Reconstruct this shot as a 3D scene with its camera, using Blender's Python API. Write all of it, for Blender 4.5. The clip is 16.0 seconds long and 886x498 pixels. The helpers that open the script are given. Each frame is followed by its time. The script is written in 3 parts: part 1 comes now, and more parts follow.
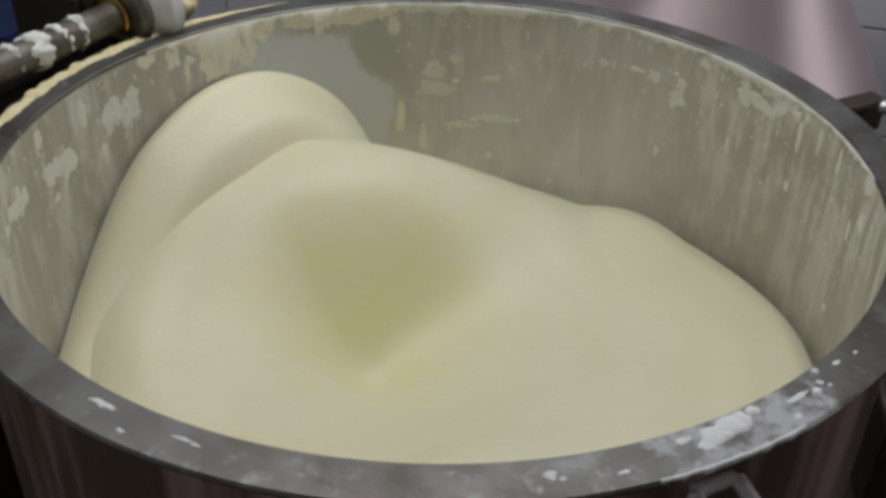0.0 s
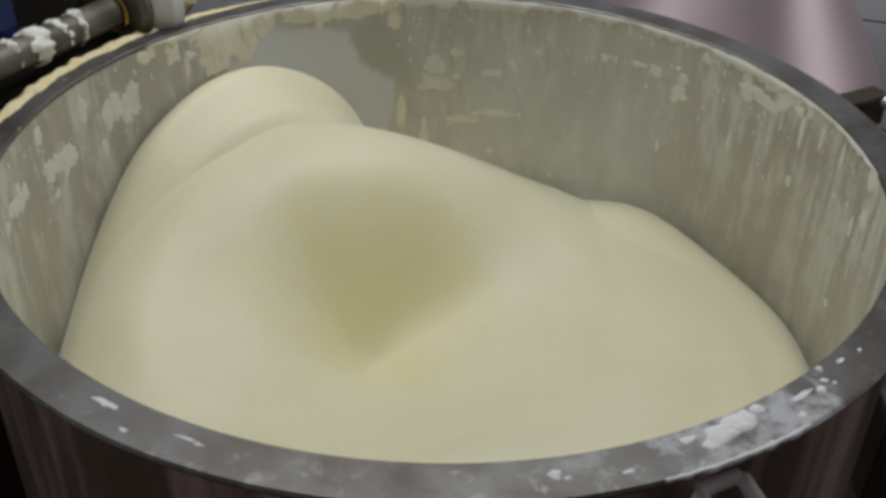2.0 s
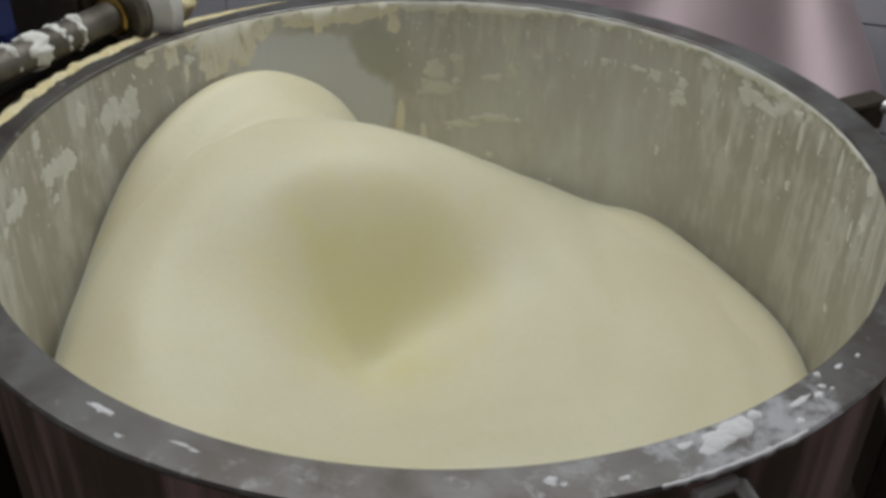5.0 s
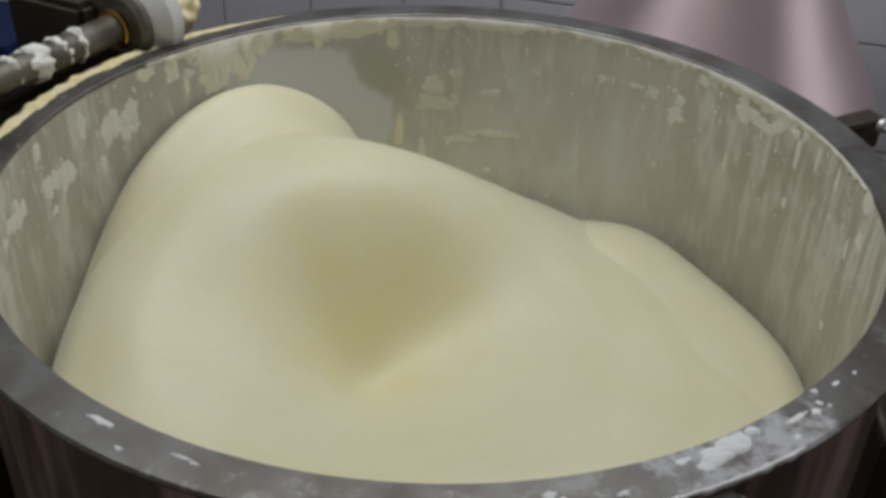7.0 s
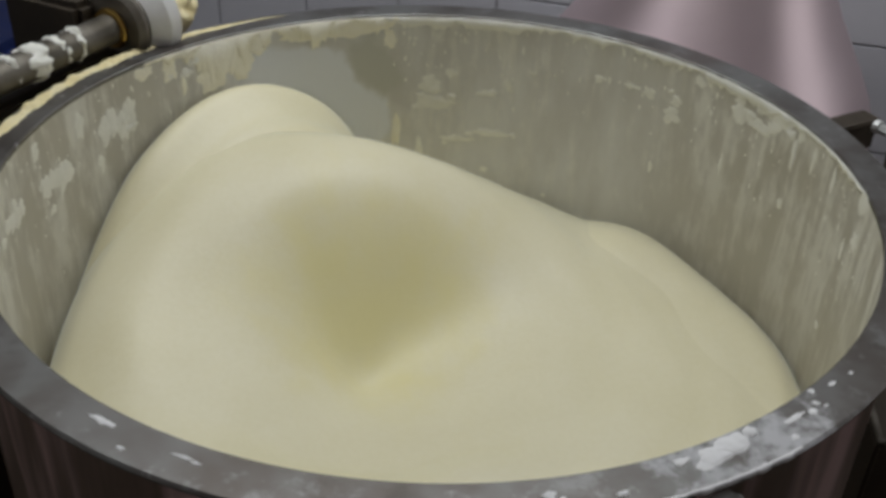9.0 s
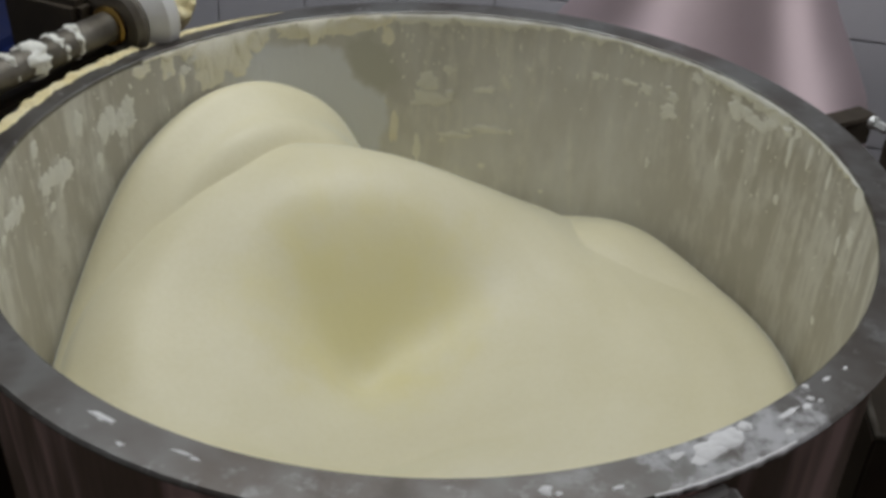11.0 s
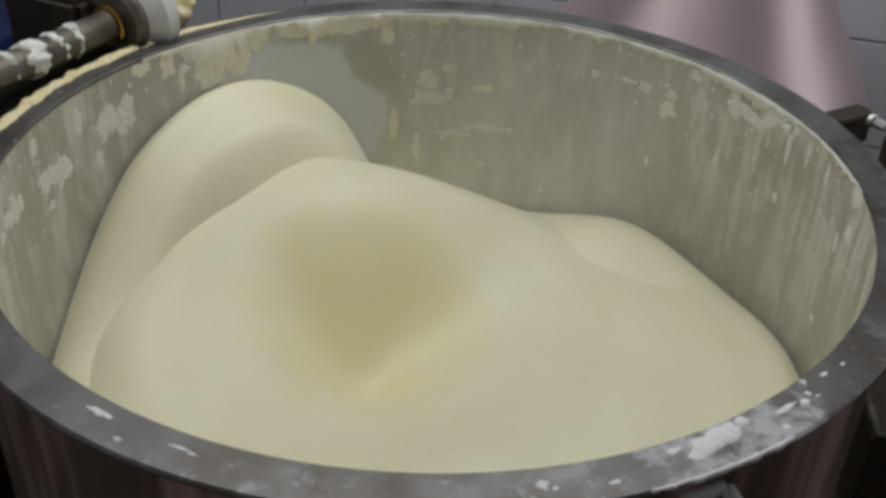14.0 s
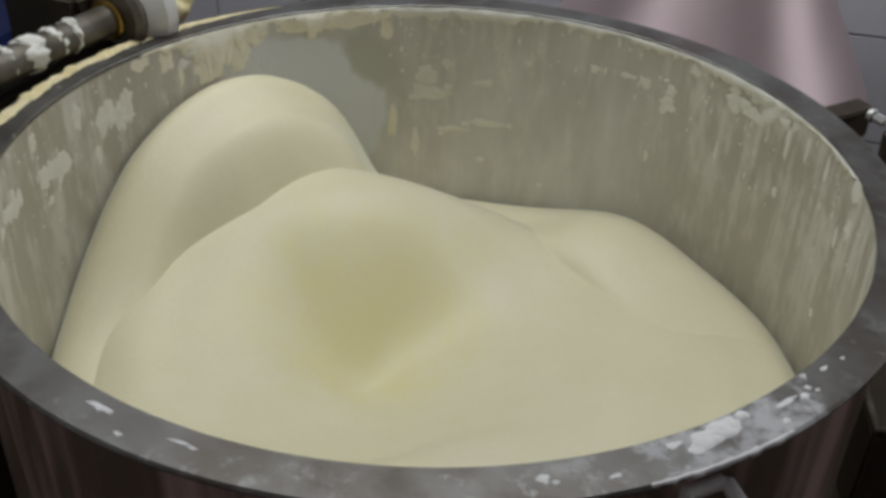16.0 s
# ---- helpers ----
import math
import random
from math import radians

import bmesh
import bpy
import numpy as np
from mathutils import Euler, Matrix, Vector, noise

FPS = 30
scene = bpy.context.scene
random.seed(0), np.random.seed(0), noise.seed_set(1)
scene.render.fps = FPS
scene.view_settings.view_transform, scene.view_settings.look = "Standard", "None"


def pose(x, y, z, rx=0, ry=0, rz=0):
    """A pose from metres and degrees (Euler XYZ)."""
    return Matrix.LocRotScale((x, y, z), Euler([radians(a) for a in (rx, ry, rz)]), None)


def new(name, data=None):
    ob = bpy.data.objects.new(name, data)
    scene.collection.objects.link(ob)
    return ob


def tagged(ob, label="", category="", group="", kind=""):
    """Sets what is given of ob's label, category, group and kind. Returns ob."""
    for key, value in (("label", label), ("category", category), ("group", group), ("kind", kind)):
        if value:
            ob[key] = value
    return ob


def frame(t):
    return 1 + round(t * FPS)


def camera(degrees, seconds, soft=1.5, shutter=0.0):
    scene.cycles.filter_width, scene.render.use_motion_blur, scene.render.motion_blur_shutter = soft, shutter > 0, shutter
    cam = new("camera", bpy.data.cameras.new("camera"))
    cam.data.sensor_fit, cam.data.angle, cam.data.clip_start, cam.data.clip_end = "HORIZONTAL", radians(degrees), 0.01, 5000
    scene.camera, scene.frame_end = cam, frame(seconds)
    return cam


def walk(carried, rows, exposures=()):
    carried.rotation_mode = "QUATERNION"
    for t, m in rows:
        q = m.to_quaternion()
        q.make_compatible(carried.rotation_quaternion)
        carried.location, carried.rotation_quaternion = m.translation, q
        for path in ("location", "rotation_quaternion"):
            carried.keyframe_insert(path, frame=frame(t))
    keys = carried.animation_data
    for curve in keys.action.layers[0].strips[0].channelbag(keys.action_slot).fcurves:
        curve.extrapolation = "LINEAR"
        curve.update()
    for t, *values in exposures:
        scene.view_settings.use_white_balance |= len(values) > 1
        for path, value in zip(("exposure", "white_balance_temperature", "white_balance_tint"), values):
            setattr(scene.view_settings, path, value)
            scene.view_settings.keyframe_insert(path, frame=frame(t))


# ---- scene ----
# camera and its way
cam = camera(47.1, 16.0, soft=3.6)
walk(cam, [
    (0, pose(0.0091, -0.8415, 1.3024, 56.21, -0.96, 0.82)),
    (0.5, pose(0.0076, -0.8408, 1.3033, 56.11, -0.99, 0.77)),
    (1, pose(0.0064, -0.8399, 1.3037, 56.03, -1.00, 0.73)),
    (1.5, pose(0.0065, -0.8385, 1.3040, 55.92, -0.97, 0.74)),
    (2, pose(0.0055, -0.8370, 1.3044, 55.75, -0.98, 0.71)),
    (2.5, pose(0.0056, -0.8361, 1.3044, 55.55, -0.97, 0.68)),
    (3, pose(0.0069, -0.8355, 1.3045, 55.33, -0.84, 0.67)),
    (3.5, pose(0.0086, -0.8349, 1.3039, 55.24, -0.76, 0.70)),
    (4, pose(0.0103, -0.8347, 1.3030, 55.39, -0.74, 0.76)),
    (6.5, pose(0.0062, -0.8370, 1.3076, 56.65, -1.32, 0.79)),
    (7, pose(0.0053, -0.8379, 1.3071, 56.74, -1.43, 0.79)),
    (7.5, pose(0.0048, -0.8390, 1.3070, 56.81, -1.47, 0.78)),
    (8, pose(0.0026, -0.8398, 1.3083, 56.77, -1.59, 0.66)),
    (8.5, pose(0.0016, -0.8398, 1.3090, 56.73, -1.67, 0.60)),
    (9, pose(-0.0000, -0.8400, 1.3109, 56.62, -1.73, 0.49)),
    (11.5, pose(0.0027, -0.8437, 1.3139, 56.35, -1.64, 0.42)),
    (12, pose(0.0037, -0.8436, 1.3135, 56.31, -1.60, 0.44)),
    (12.5, pose(0.0049, -0.8438, 1.3126, 56.34, -1.55, 0.48)),
    (13, pose(0.0054, -0.8447, 1.3126, 56.37, -1.51, 0.50)),
    (13.5, pose(0.0054, -0.8452, 1.3115, 56.43, -1.53, 0.52)),
    (14, pose(0.0053, -0.8463, 1.3111, 56.48, -1.55, 0.48)),
    (14.5, pose(0.0042, -0.8464, 1.3112, 56.44, -1.61, 0.42)),
    (15, pose(0.0031, -0.8462, 1.3113, 56.36, -1.65, 0.36)),
    (15.5, pose(0.0036, -0.8467, 1.3105, 56.32, -1.60, 0.36)),
    (16, pose(0.0042, -0.8467, 1.3100, 56.26, -1.57, 0.39)),
])

# world, lights, exposure
world = bpy.data.worlds.new("world")
scene.world = world
world.use_nodes = True
world.node_tree.nodes["Background"].inputs[0].default_value = (0.55, 0.6, 0.7, 1)
world.node_tree.nodes["Background"].inputs[1].default_value = 0.02
scene.view_settings.exposure = -0.31


def unseen_lamp(m, power, lx, ly):
    light = bpy.data.lights.new("unseen_light", "AREA")
    light.shape, light.size, light.size_y = "RECTANGLE", lx, ly
    light.energy, light.color = power, (0.955, 0.985, 1.025)
    ob = new("lamp", light)
    ob.matrix_world = m


# tubes under the ceiling; the second and third are added, unseen fills
unseen_lamp(pose(-0.10, 0.38, 2.15), 16.6, 1.4, 0.3)
unseen_lamp(pose(1.10, 0.40, 2.4), 2.5, 0.3, 1.2)
unseen_lamp(pose(-0.8, -1.9, 2.1), 1.4, 1.2, 0.3)
# side lamps added to brighten the vessel and the bowl's left; no windows there
unseen_lamp(pose(2.1, 0.02, 1.30, 0, 90, 0), 4.0, 0.9, 1.1)
unseen_lamp(pose(-2.8, -1.3, 1.25, 0, -90, 0), 6, 1.0, 1.2)

RIM_R, RIM_Z, FLANGE_R = 0.40, 0.85, 0.4355


# materials
class Nodes:
    """A small helper that adds and joins shader nodes."""

    def __init__(self, name):
        self.mat = bpy.data.materials.new(name)
        self.mat.use_nodes = True
        self.tree = self.mat.node_tree
        self.bsdf = self.tree.nodes["Principled BSDF"]
        self.coord = self.tree.nodes.new("ShaderNodeTexCoord")

    def add(self, kind, **inputs):
        node = self.tree.nodes.new(kind)
        for key, value in inputs.items():
            self.put(node.inputs[key.replace("_", " ")], value)
        return node

    def put(self, socket, value):
        if isinstance(value, bpy.types.NodeSocket):
            self.tree.links.new(value, socket)
        else:
            socket.default_value = value

    def math(self, op, a, b=0.0, clamp=False):
        node = self.tree.nodes.new("ShaderNodeMath")
        node.operation, node.use_clamp = op, clamp
        self.put(node.inputs[0], a)
        self.put(node.inputs[1], b)
        return node.outputs[0]

    def noise(self, scale, detail=4.0, rough=0.55, vector=None):
        node = self.add("ShaderNodeTexNoise", Scale=scale, Detail=detail, Roughness=rough)
        self.put(node.inputs["Vector"], vector if vector is not None else self.coord.outputs["Object"])
        return node.outputs["Fac"]

    def step(self, value, low, high):
        node = self.add("ShaderNodeMapRange", From_Min=low, From_Max=high)
        node.interpolation_type = "SMOOTHSTEP"
        self.put(node.inputs["Value"], value)
        return node.outputs["Result"]

    def blend(self, fac, a, b):
        node = self.tree.nodes.new("ShaderNodeMix")
        node.data_type = "RGBA"
        self.put(node.inputs[0], fac)
        self.put(node.inputs[6], a)
        self.put(node.inputs[7], b)
        return node.outputs[2]

    def bump(self, height, strength, distance):
        node = self.add("ShaderNodeBump", Height=height, Strength=strength, Distance=distance)
        self.put(self.bsdf.inputs["Normal"], node.outputs[0])

    def set(self, **inputs):
        for key, value in inputs.items():
            self.put(self.bsdf.inputs[key.replace("_", " ")], value)
        return self.mat


def rgb(r, g, b):
    return (r, g, b, 1.0)


def worn(name, a, b, rough=0.5, metal=0.0, scale=8.0, fine=90.0, relief=0.2, depth=0.002):
    """Two tones at a large scale, grain at a small one, with fine relief."""
    n = Nodes(name)
    big, small = n.noise(scale), n.noise(fine, 3.0)
    col = n.blend(n.math("ADD", n.math("MULTIPLY", n.step(big, 0.3, 0.7), 0.7), n.math("MULTIPLY", small, 0.3)), rgb(*a), rgb(*b))
    n.bump(small, relief, depth)
    r = n.math("ADD", n.math("MULTIPLY", big, 0.25), rough - 0.12)
    return n.set(Base_Color=col, Roughness=r, Metallic=metal)


def dough_material(name, hollow_at=None):
    """Wet, pale dough with fine pores; the given point centres a yellower patch."""
    n = Nodes(name)
    big, small = n.noise(9.0), n.noise(170.0, 4.0)
    tone = n.math("ADD", n.math("MULTIPLY", n.step(big, 0.3, 0.75), 0.7), n.math("MULTIPLY", n.step(small, 0.35, 0.65), 0.3))
    col = n.blend(tone, rgb(0.79, 0.73, 0.475), rgb(0.84, 0.785, 0.55))
    if hollow_at:
        # light bounced in the hollow, painted as yellow beside some unmixed egg colour
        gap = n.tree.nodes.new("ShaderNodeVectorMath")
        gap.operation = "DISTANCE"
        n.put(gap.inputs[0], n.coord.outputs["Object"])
        gap.inputs[1].default_value = hollow_at
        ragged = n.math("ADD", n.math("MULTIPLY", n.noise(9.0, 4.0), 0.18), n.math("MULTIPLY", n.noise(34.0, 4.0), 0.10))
        hollow_tint = n.math("ADD", gap.outputs["Value"], n.math("SUBTRACT", ragged, 0.14))
        col = n.blend(n.math("MULTIPLY", n.math("SUBTRACT", 1.0, n.step(hollow_tint, 0.02, 0.185)), 0.65), col, rgb(0.82, 0.735, 0.30))
    n.bump(n.math("ADD", n.noise(38.0, 4.0), n.math("MULTIPLY", small, 0.45)), 0.16, 0.003)
    return n.set(Base_Color=col, Roughness=0.58, Specular_IOR_Level=0.5, Coat_Weight=0.65, Coat_Roughness=n.math("ADD", 0.42, n.math("MULTIPLY", big, 0.16)),
                 Sheen_Weight=0.55, Sheen_Roughness=0.4, Sheen_Tint=rgb(0.93, 1.0, 0.98))


def bowl_inside_material():
    """Brushed steel under a dried film of dough, run down in streaks."""
    n = Nodes("bowl_inside")
    xyz = n.tree.nodes.new("ShaderNodeSeparateXYZ")
    n.put(xyz.inputs[0], n.coord.outputs["Object"])
    ang = n.math("ARCTAN2", xyz.outputs[1], xyz.outputs[0])
    side = n.tree.nodes.new("ShaderNodeCombineXYZ")
    n.put(side.inputs[0], n.math("MULTIPLY", xyz.outputs[0], 1.0))
    n.put(side.inputs[1], n.math("MULTIPLY", xyz.outputs[1], 1.0))
    n.put(side.inputs[2], n.math("MULTIPLY", xyz.outputs[2], 0.12))
    drip = n.tree.nodes.new("ShaderNodeCombineXYZ")
    n.put(drip.inputs[0], xyz.outputs[0])
    n.put(drip.inputs[1], xyz.outputs[1])
    n.put(drip.inputs[2], n.math("MULTIPLY", xyz.outputs[2], 0.38))
    streak = n.noise(75.0, 3.0, 0.6, side.outputs[0])
    wide = n.noise(34.0, 5.0, 0.62, drip.outputs[0])
    blot = n.noise(30.0, 6.0, 0.65)
    patch = n.noise(11.0, 5.0, 0.6, drip.outputs[0])
    # more film, and darker, browner steel, towards both flanks of the bowl
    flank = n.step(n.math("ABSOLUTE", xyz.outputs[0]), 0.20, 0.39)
    cover = n.math("ADD", n.math("MULTIPLY", streak, 0.30), n.math("MULTIPLY", blot, 0.22))
    cover = n.math("ADD", cover, n.math("MULTIPLY", wide, 0.56))
    cover = n.math("ADD", cover, n.math("MULTIPLY", flank, 0.05))
    cover = n.math("ADD", cover, n.math("MULTIPLY", n.math("SUBTRACT", patch, 0.5), 0.26))
    cover = n.step(cover, 0.52, 0.70)
    # an arc wiped clean by the rising dough
    du = n.math("DIVIDE", n.math("MULTIPLY", n.math("SUBTRACT", ang, radians(122)), RIM_R), 0.165)
    dv = n.math("DIVIDE", n.math("SUBTRACT", xyz.outputs[2], 0.70), 0.125)
    ring = n.math("SQRT", n.math("ADD", n.math("MULTIPLY", du, du), n.math("MULTIPLY", dv, dv)))
    ring = n.math("ADD", ring, n.math("MULTIPLY", n.math("SUBTRACT", n.noise(22.0, 3.0), 0.5), 0.35))
    wiped = n.math("MULTIPLY", n.math("SUBTRACT", 1.0, n.step(ring, 0.92, 1.02)), n.step(n.math("MULTIPLY", ang, -1.0), -2.32, -2.15))
    # steel scraped bare beside it
    eu = n.math("DIVIDE", n.math("MULTIPLY", n.math("SUBTRACT", ang, radians(102)), RIM_R), 0.040)
    ev = n.math("DIVIDE", n.math("SUBTRACT", xyz.outputs[2], n.math("ADD", 0.780, n.math("MULTIPLY", eu, 0.026))), 0.042)
    bare = n.math("ADD", n.math("SQRT", n.math("ADD", n.math("MULTIPLY", eu, eu), n.math("MULTIPLY", ev, ev))), n.math("MULTIPLY", n.math("SUBTRACT", n.noise(26.0, 4.0), 0.5), 1.1))
    bare = n.math("SUBTRACT", 1.0, n.step(bare, 0.62, 1.12))
    wiped = n.math("MULTIPLY", wiped, n.math("SUBTRACT", 1.0, bare))
    cover = n.math("MULTIPLY", cover, n.math("SUBTRACT", 1.0, bare))
    high = n.math("ADD", 0.35, n.math("MULTIPLY", n.step(xyz.outputs[2], 0.62, 0.82), 0.35))
    film = n.math("MULTIPLY", n.math("MULTIPLY", cover, high), n.math("SUBTRACT", 1.0, wiped))
    steel = n.blend(n.step(n.noise(13.0, 5.0, 0.6, drip.outputs[0]), 0.32, 0.66), rgb(0.51, 0.50, 0.465), rgb(0.62, 0.62, 0.595))
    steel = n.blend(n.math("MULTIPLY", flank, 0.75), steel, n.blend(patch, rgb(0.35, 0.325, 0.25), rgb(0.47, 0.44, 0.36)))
    steel = n.blend(wiped, steel, rgb(0.68, 0.70, 0.73))
    steel = n.blend(bare, steel, rgb(0.47, 0.47, 0.42))
    col = n.blend(film, steel, rgb(0.76, 0.75, 0.66))
    n.bump(n.math("ADD", cover, n.math("MULTIPLY", blot, 0.3)), 0.25, 0.002)
    return n.set(Base_Color=col, Roughness=n.math("ADD", n.math("MULTIPLY", film, 0.2), 0.42),
                 Metallic=n.math("SUBTRACT", 0.30, n.math("MULTIPLY", film, 0.8), True))


def rim_material():
    """Scratched grey steel with a dusting of flour round one spot."""
    n = Nodes("rim_steel")
    gap = n.tree.nodes.new("ShaderNodeVectorMath")
    gap.operation = "DISTANCE"
    n.put(gap.inputs[0], n.coord.outputs["Object"])
    gap.inputs[1].default_value = (0.205, -0.365, RIM_Z)
    near = n.math("SUBTRACT", 1.0, n.step(gap.outputs["Value"], 0.02, 0.12))
    blot, small = n.noise(42.0, 6.0, 0.65), n.noise(12.0, 3.0)
    dust = n.step(n.math("ADD", blot, n.math("MULTIPLY", near, 0.24)), 0.60, 0.82)
    steel = n.blend(n.step(small, 0.35, 0.65), rgb(0.105, 0.092, 0.080), rgb(0.17, 0.165, 0.155))
    stain = n.step(n.noise(17.0, 5.0, 0.65), 0.50, 0.66)
    steel = n.blend(n.math("MULTIPLY", stain, 0.5), steel, rgb(0.06, 0.052, 0.042))
    scum = n.step(n.noise(26.0, 6.0, 0.7), 0.54, 0.70)
    steel = n.blend(n.math("MULTIPLY", scum, 0.45), steel, rgb(0.33, 0.335, 0.33))
    smear = n.step(n.noise(7.0, 4.0, 0.6), 0.48, 0.64)
    steel = n.blend(n.math("MULTIPLY", smear, 0.55), steel, rgb(0.225, 0.232, 0.222))
    col = n.blend(n.math("MULTIPLY", dust, 0.6), steel, rgb(0.80, 0.80, 0.81))
    n.bump(n.math("ADD", blot, n.noise(220.0, 2.0)), 0.15, 0.001)
    return n.set(Base_Color=col, Roughness=n.math("ADD", n.math("MULTIPLY", small, 0.2), 0.33),
                 Metallic=n.math("SUBTRACT", 0.75, dust, True))


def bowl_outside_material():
    """Dull steel with fine upright streaks; pink and dark bands are painted reflections."""
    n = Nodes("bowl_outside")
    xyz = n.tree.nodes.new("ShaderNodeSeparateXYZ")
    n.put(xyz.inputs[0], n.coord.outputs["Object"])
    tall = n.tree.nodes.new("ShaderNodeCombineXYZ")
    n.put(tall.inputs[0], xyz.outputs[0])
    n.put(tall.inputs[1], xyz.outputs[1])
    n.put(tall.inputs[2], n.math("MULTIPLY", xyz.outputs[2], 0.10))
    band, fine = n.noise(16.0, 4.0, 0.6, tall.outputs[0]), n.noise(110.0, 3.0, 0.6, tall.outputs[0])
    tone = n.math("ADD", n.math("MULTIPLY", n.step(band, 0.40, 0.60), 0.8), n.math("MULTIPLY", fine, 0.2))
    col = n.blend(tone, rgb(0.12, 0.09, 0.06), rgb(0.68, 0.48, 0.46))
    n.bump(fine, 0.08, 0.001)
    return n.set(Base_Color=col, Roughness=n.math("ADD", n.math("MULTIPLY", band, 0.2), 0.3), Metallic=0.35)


DOUGH = dough_material("dough")
HOLLOW_DOUGH = dough_material("hollow_tinted_dough", (-0.068, 0.205, 0.050))
INSIDE = bowl_inside_material()
RIM = rim_material()
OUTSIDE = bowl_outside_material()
DRIED = worn("dried_dough", (0.82, 0.785, 0.62), (0.89, 0.865, 0.73), 0.65, 0.0, 40.0, 220.0, 0.4, 0.002)
CRUST = worn("pale_dried_dough", (0.74, 0.735, 0.65), (0.84, 0.835, 0.76), 0.6, 0.0, 40.0, 220.0, 0.4, 0.002)
YELLOW = worn("yellow_dough", (0.74, 0.62, 0.30), (0.82, 0.74, 0.48), 0.65, 0.0, 40.0, 220.0, 0.4, 0.002)
FLOUR = worn("flour", (0.88, 0.875, 0.86), (0.93, 0.925, 0.91), 0.9, 0.0, 50.0, 300.0, 0.25, 0.0015)
SATIN = worn("satin_steel", (0.66, 0.53, 0.54), (0.74, 0.60, 0.62), 0.40, 0.8, 3.0, 140.0, 0.05, 0.001)
GREASY = worn("greasy_steel", (0.10, 0.088, 0.066), (0.24, 0.22, 0.185), 0.5, 0.85, 25.0, 140.0, 0.2, 0.001)
BRIGHT = worn("bright_steel", (0.64, 0.65, 0.62), (0.76, 0.77, 0.74), 0.42, 0.6, 30.0, 200.0, 0.05, 0.001)
PALE = worn("pale_steel", (0.66, 0.66, 0.64), (0.80, 0.79, 0.77), 0.45, 0.25, 25.0, 160.0, 0.1, 0.001)
BRASS = worn("brass", (0.42, 0.27, 0.07), (0.55, 0.37, 0.12), 0.35, 1.0, 40.0, 200.0, 0.1, 0.001)
BRACKET_STEEL = worn("dark_bracket_steel", (0.055, 0.042, 0.028), (0.12, 0.098, 0.072), 0.55, 0.7, 30.0, 140.0, 0.2, 0.001)
DARK = worn("dark_brown", (0.024, 0.017, 0.009), (0.050, 0.036, 0.020), 0.65, 0.0, 12.0, 120.0, 0.3, 0.002)
BLUE = worn("blue_plastic", (0.008, 0.018, 0.09), (0.012, 0.028, 0.13), 0.45, 0.0, 20.0, 120.0, 0.1, 0.001)
TILE = worn("glazed_tile", (0.60, 0.60, 0.635), (0.66, 0.66, 0.69), 0.22, 0.0, 4.0, 60.0, 0.04, 0.001)
GROUT = worn("grout", (0.36, 0.36, 0.375), (0.42, 0.42, 0.435), 0.85, 0.0, 20.0, 200.0, 0.4, 0.002)
BROWN = worn("brown_paint", (0.20, 0.165, 0.15), (0.25, 0.21, 0.19), 0.7, 0.0, 3.0, 80.0, 0.2, 0.002)
PLASTER = worn("pink_plaster", (0.66, 0.55, 0.56), (0.72, 0.60, 0.61), 0.8, 0.0, 3.0, 80.0, 0.2, 0.002)
CEILING = worn("ceiling_paint", (0.70, 0.70, 0.70), (0.78, 0.78, 0.77), 0.8, 0.0, 3.0, 80.0, 0.2, 0.002)
FLOOR = worn("brown_floor", (0.03, 0.022, 0.012), (0.05, 0.038, 0.022), 0.6, 0.0, 6.0, 90.0, 0.3, 0.002)


# mesh helpers
def smooth(bm):
    for f in bm.faces:
        f.smooth = True
    return bm


def mesh_of(name, bm, material):
    bmesh.ops.recalc_face_normals(bm, faces=bm.faces)
    me = bpy.data.meshes.new(name)
    bm.to_mesh(me)
    bm.free()
    me.materials.append(material)
    return me


def part(name, bm, material, parent=None, label="", m=None, kind=""):
    ob = new(name, mesh_of(name, bm, material))
    if parent is not None:
        ob.parent = parent
    if m is not None:
        ob.matrix_basis = m
    return tagged(ob, label=label, kind=kind)


def thing(name, label, category, m=None, kind="", group=""):
    ob = new(name)
    ob.empty_display_size = 0.05
    if m is not None:
        ob.matrix_basis = m
    return tagged(ob, label, category, group, kind)


def lathe(profile, segments=128, closed=True):
    bm = bmesh.new()
    rings = []
    for r, z in profile:
        rings.append([bm.verts.new((r * math.cos(2 * math.pi * i / segments), r * math.sin(2 * math.pi * i / segments), z)) for i in range(segments)])
    pairs = list(zip(rings, rings[1:]))
    if closed:
        pairs.append((rings[-1], rings[0]))
    for a, b in pairs:
        for i in range(segments):
            j = (i + 1) % segments
            bm.faces.new((a[i], a[j], b[j], b[i]))
    smooth(bm)
    bm.normal_update()
    for e in bm.edges:
        if len(e.link_faces) == 2 and e.calc_face_angle(0.0) > 0.55:
            e.smooth = False
    return bm


def capped(profile, segments=48):
    bm = lathe(profile, segments, closed=False)
    bm.verts.ensure_lookup_table()
    bm.faces.new([bm.verts[i] for i in range(segments)])
    k = len(bm.verts) - segments
    bm.faces.new([bm.verts[k + i] for i in range(segments)])
    return bm


def box(sx, sy, sz, bevel=0.003, m=None):
    bm = bmesh.new()
    bmesh.ops.create_cube(bm, size=1.0, matrix=Matrix.Diagonal((sx, sy, sz, 1)))
    if bevel:
        bmesh.ops.bevel(bm, geom=bm.edges[:], offset=bevel, segments=2, affect="EDGES")
    if m is not None:
        bmesh.ops.transform(bm, matrix=m, verts=bm.verts)
    return bm


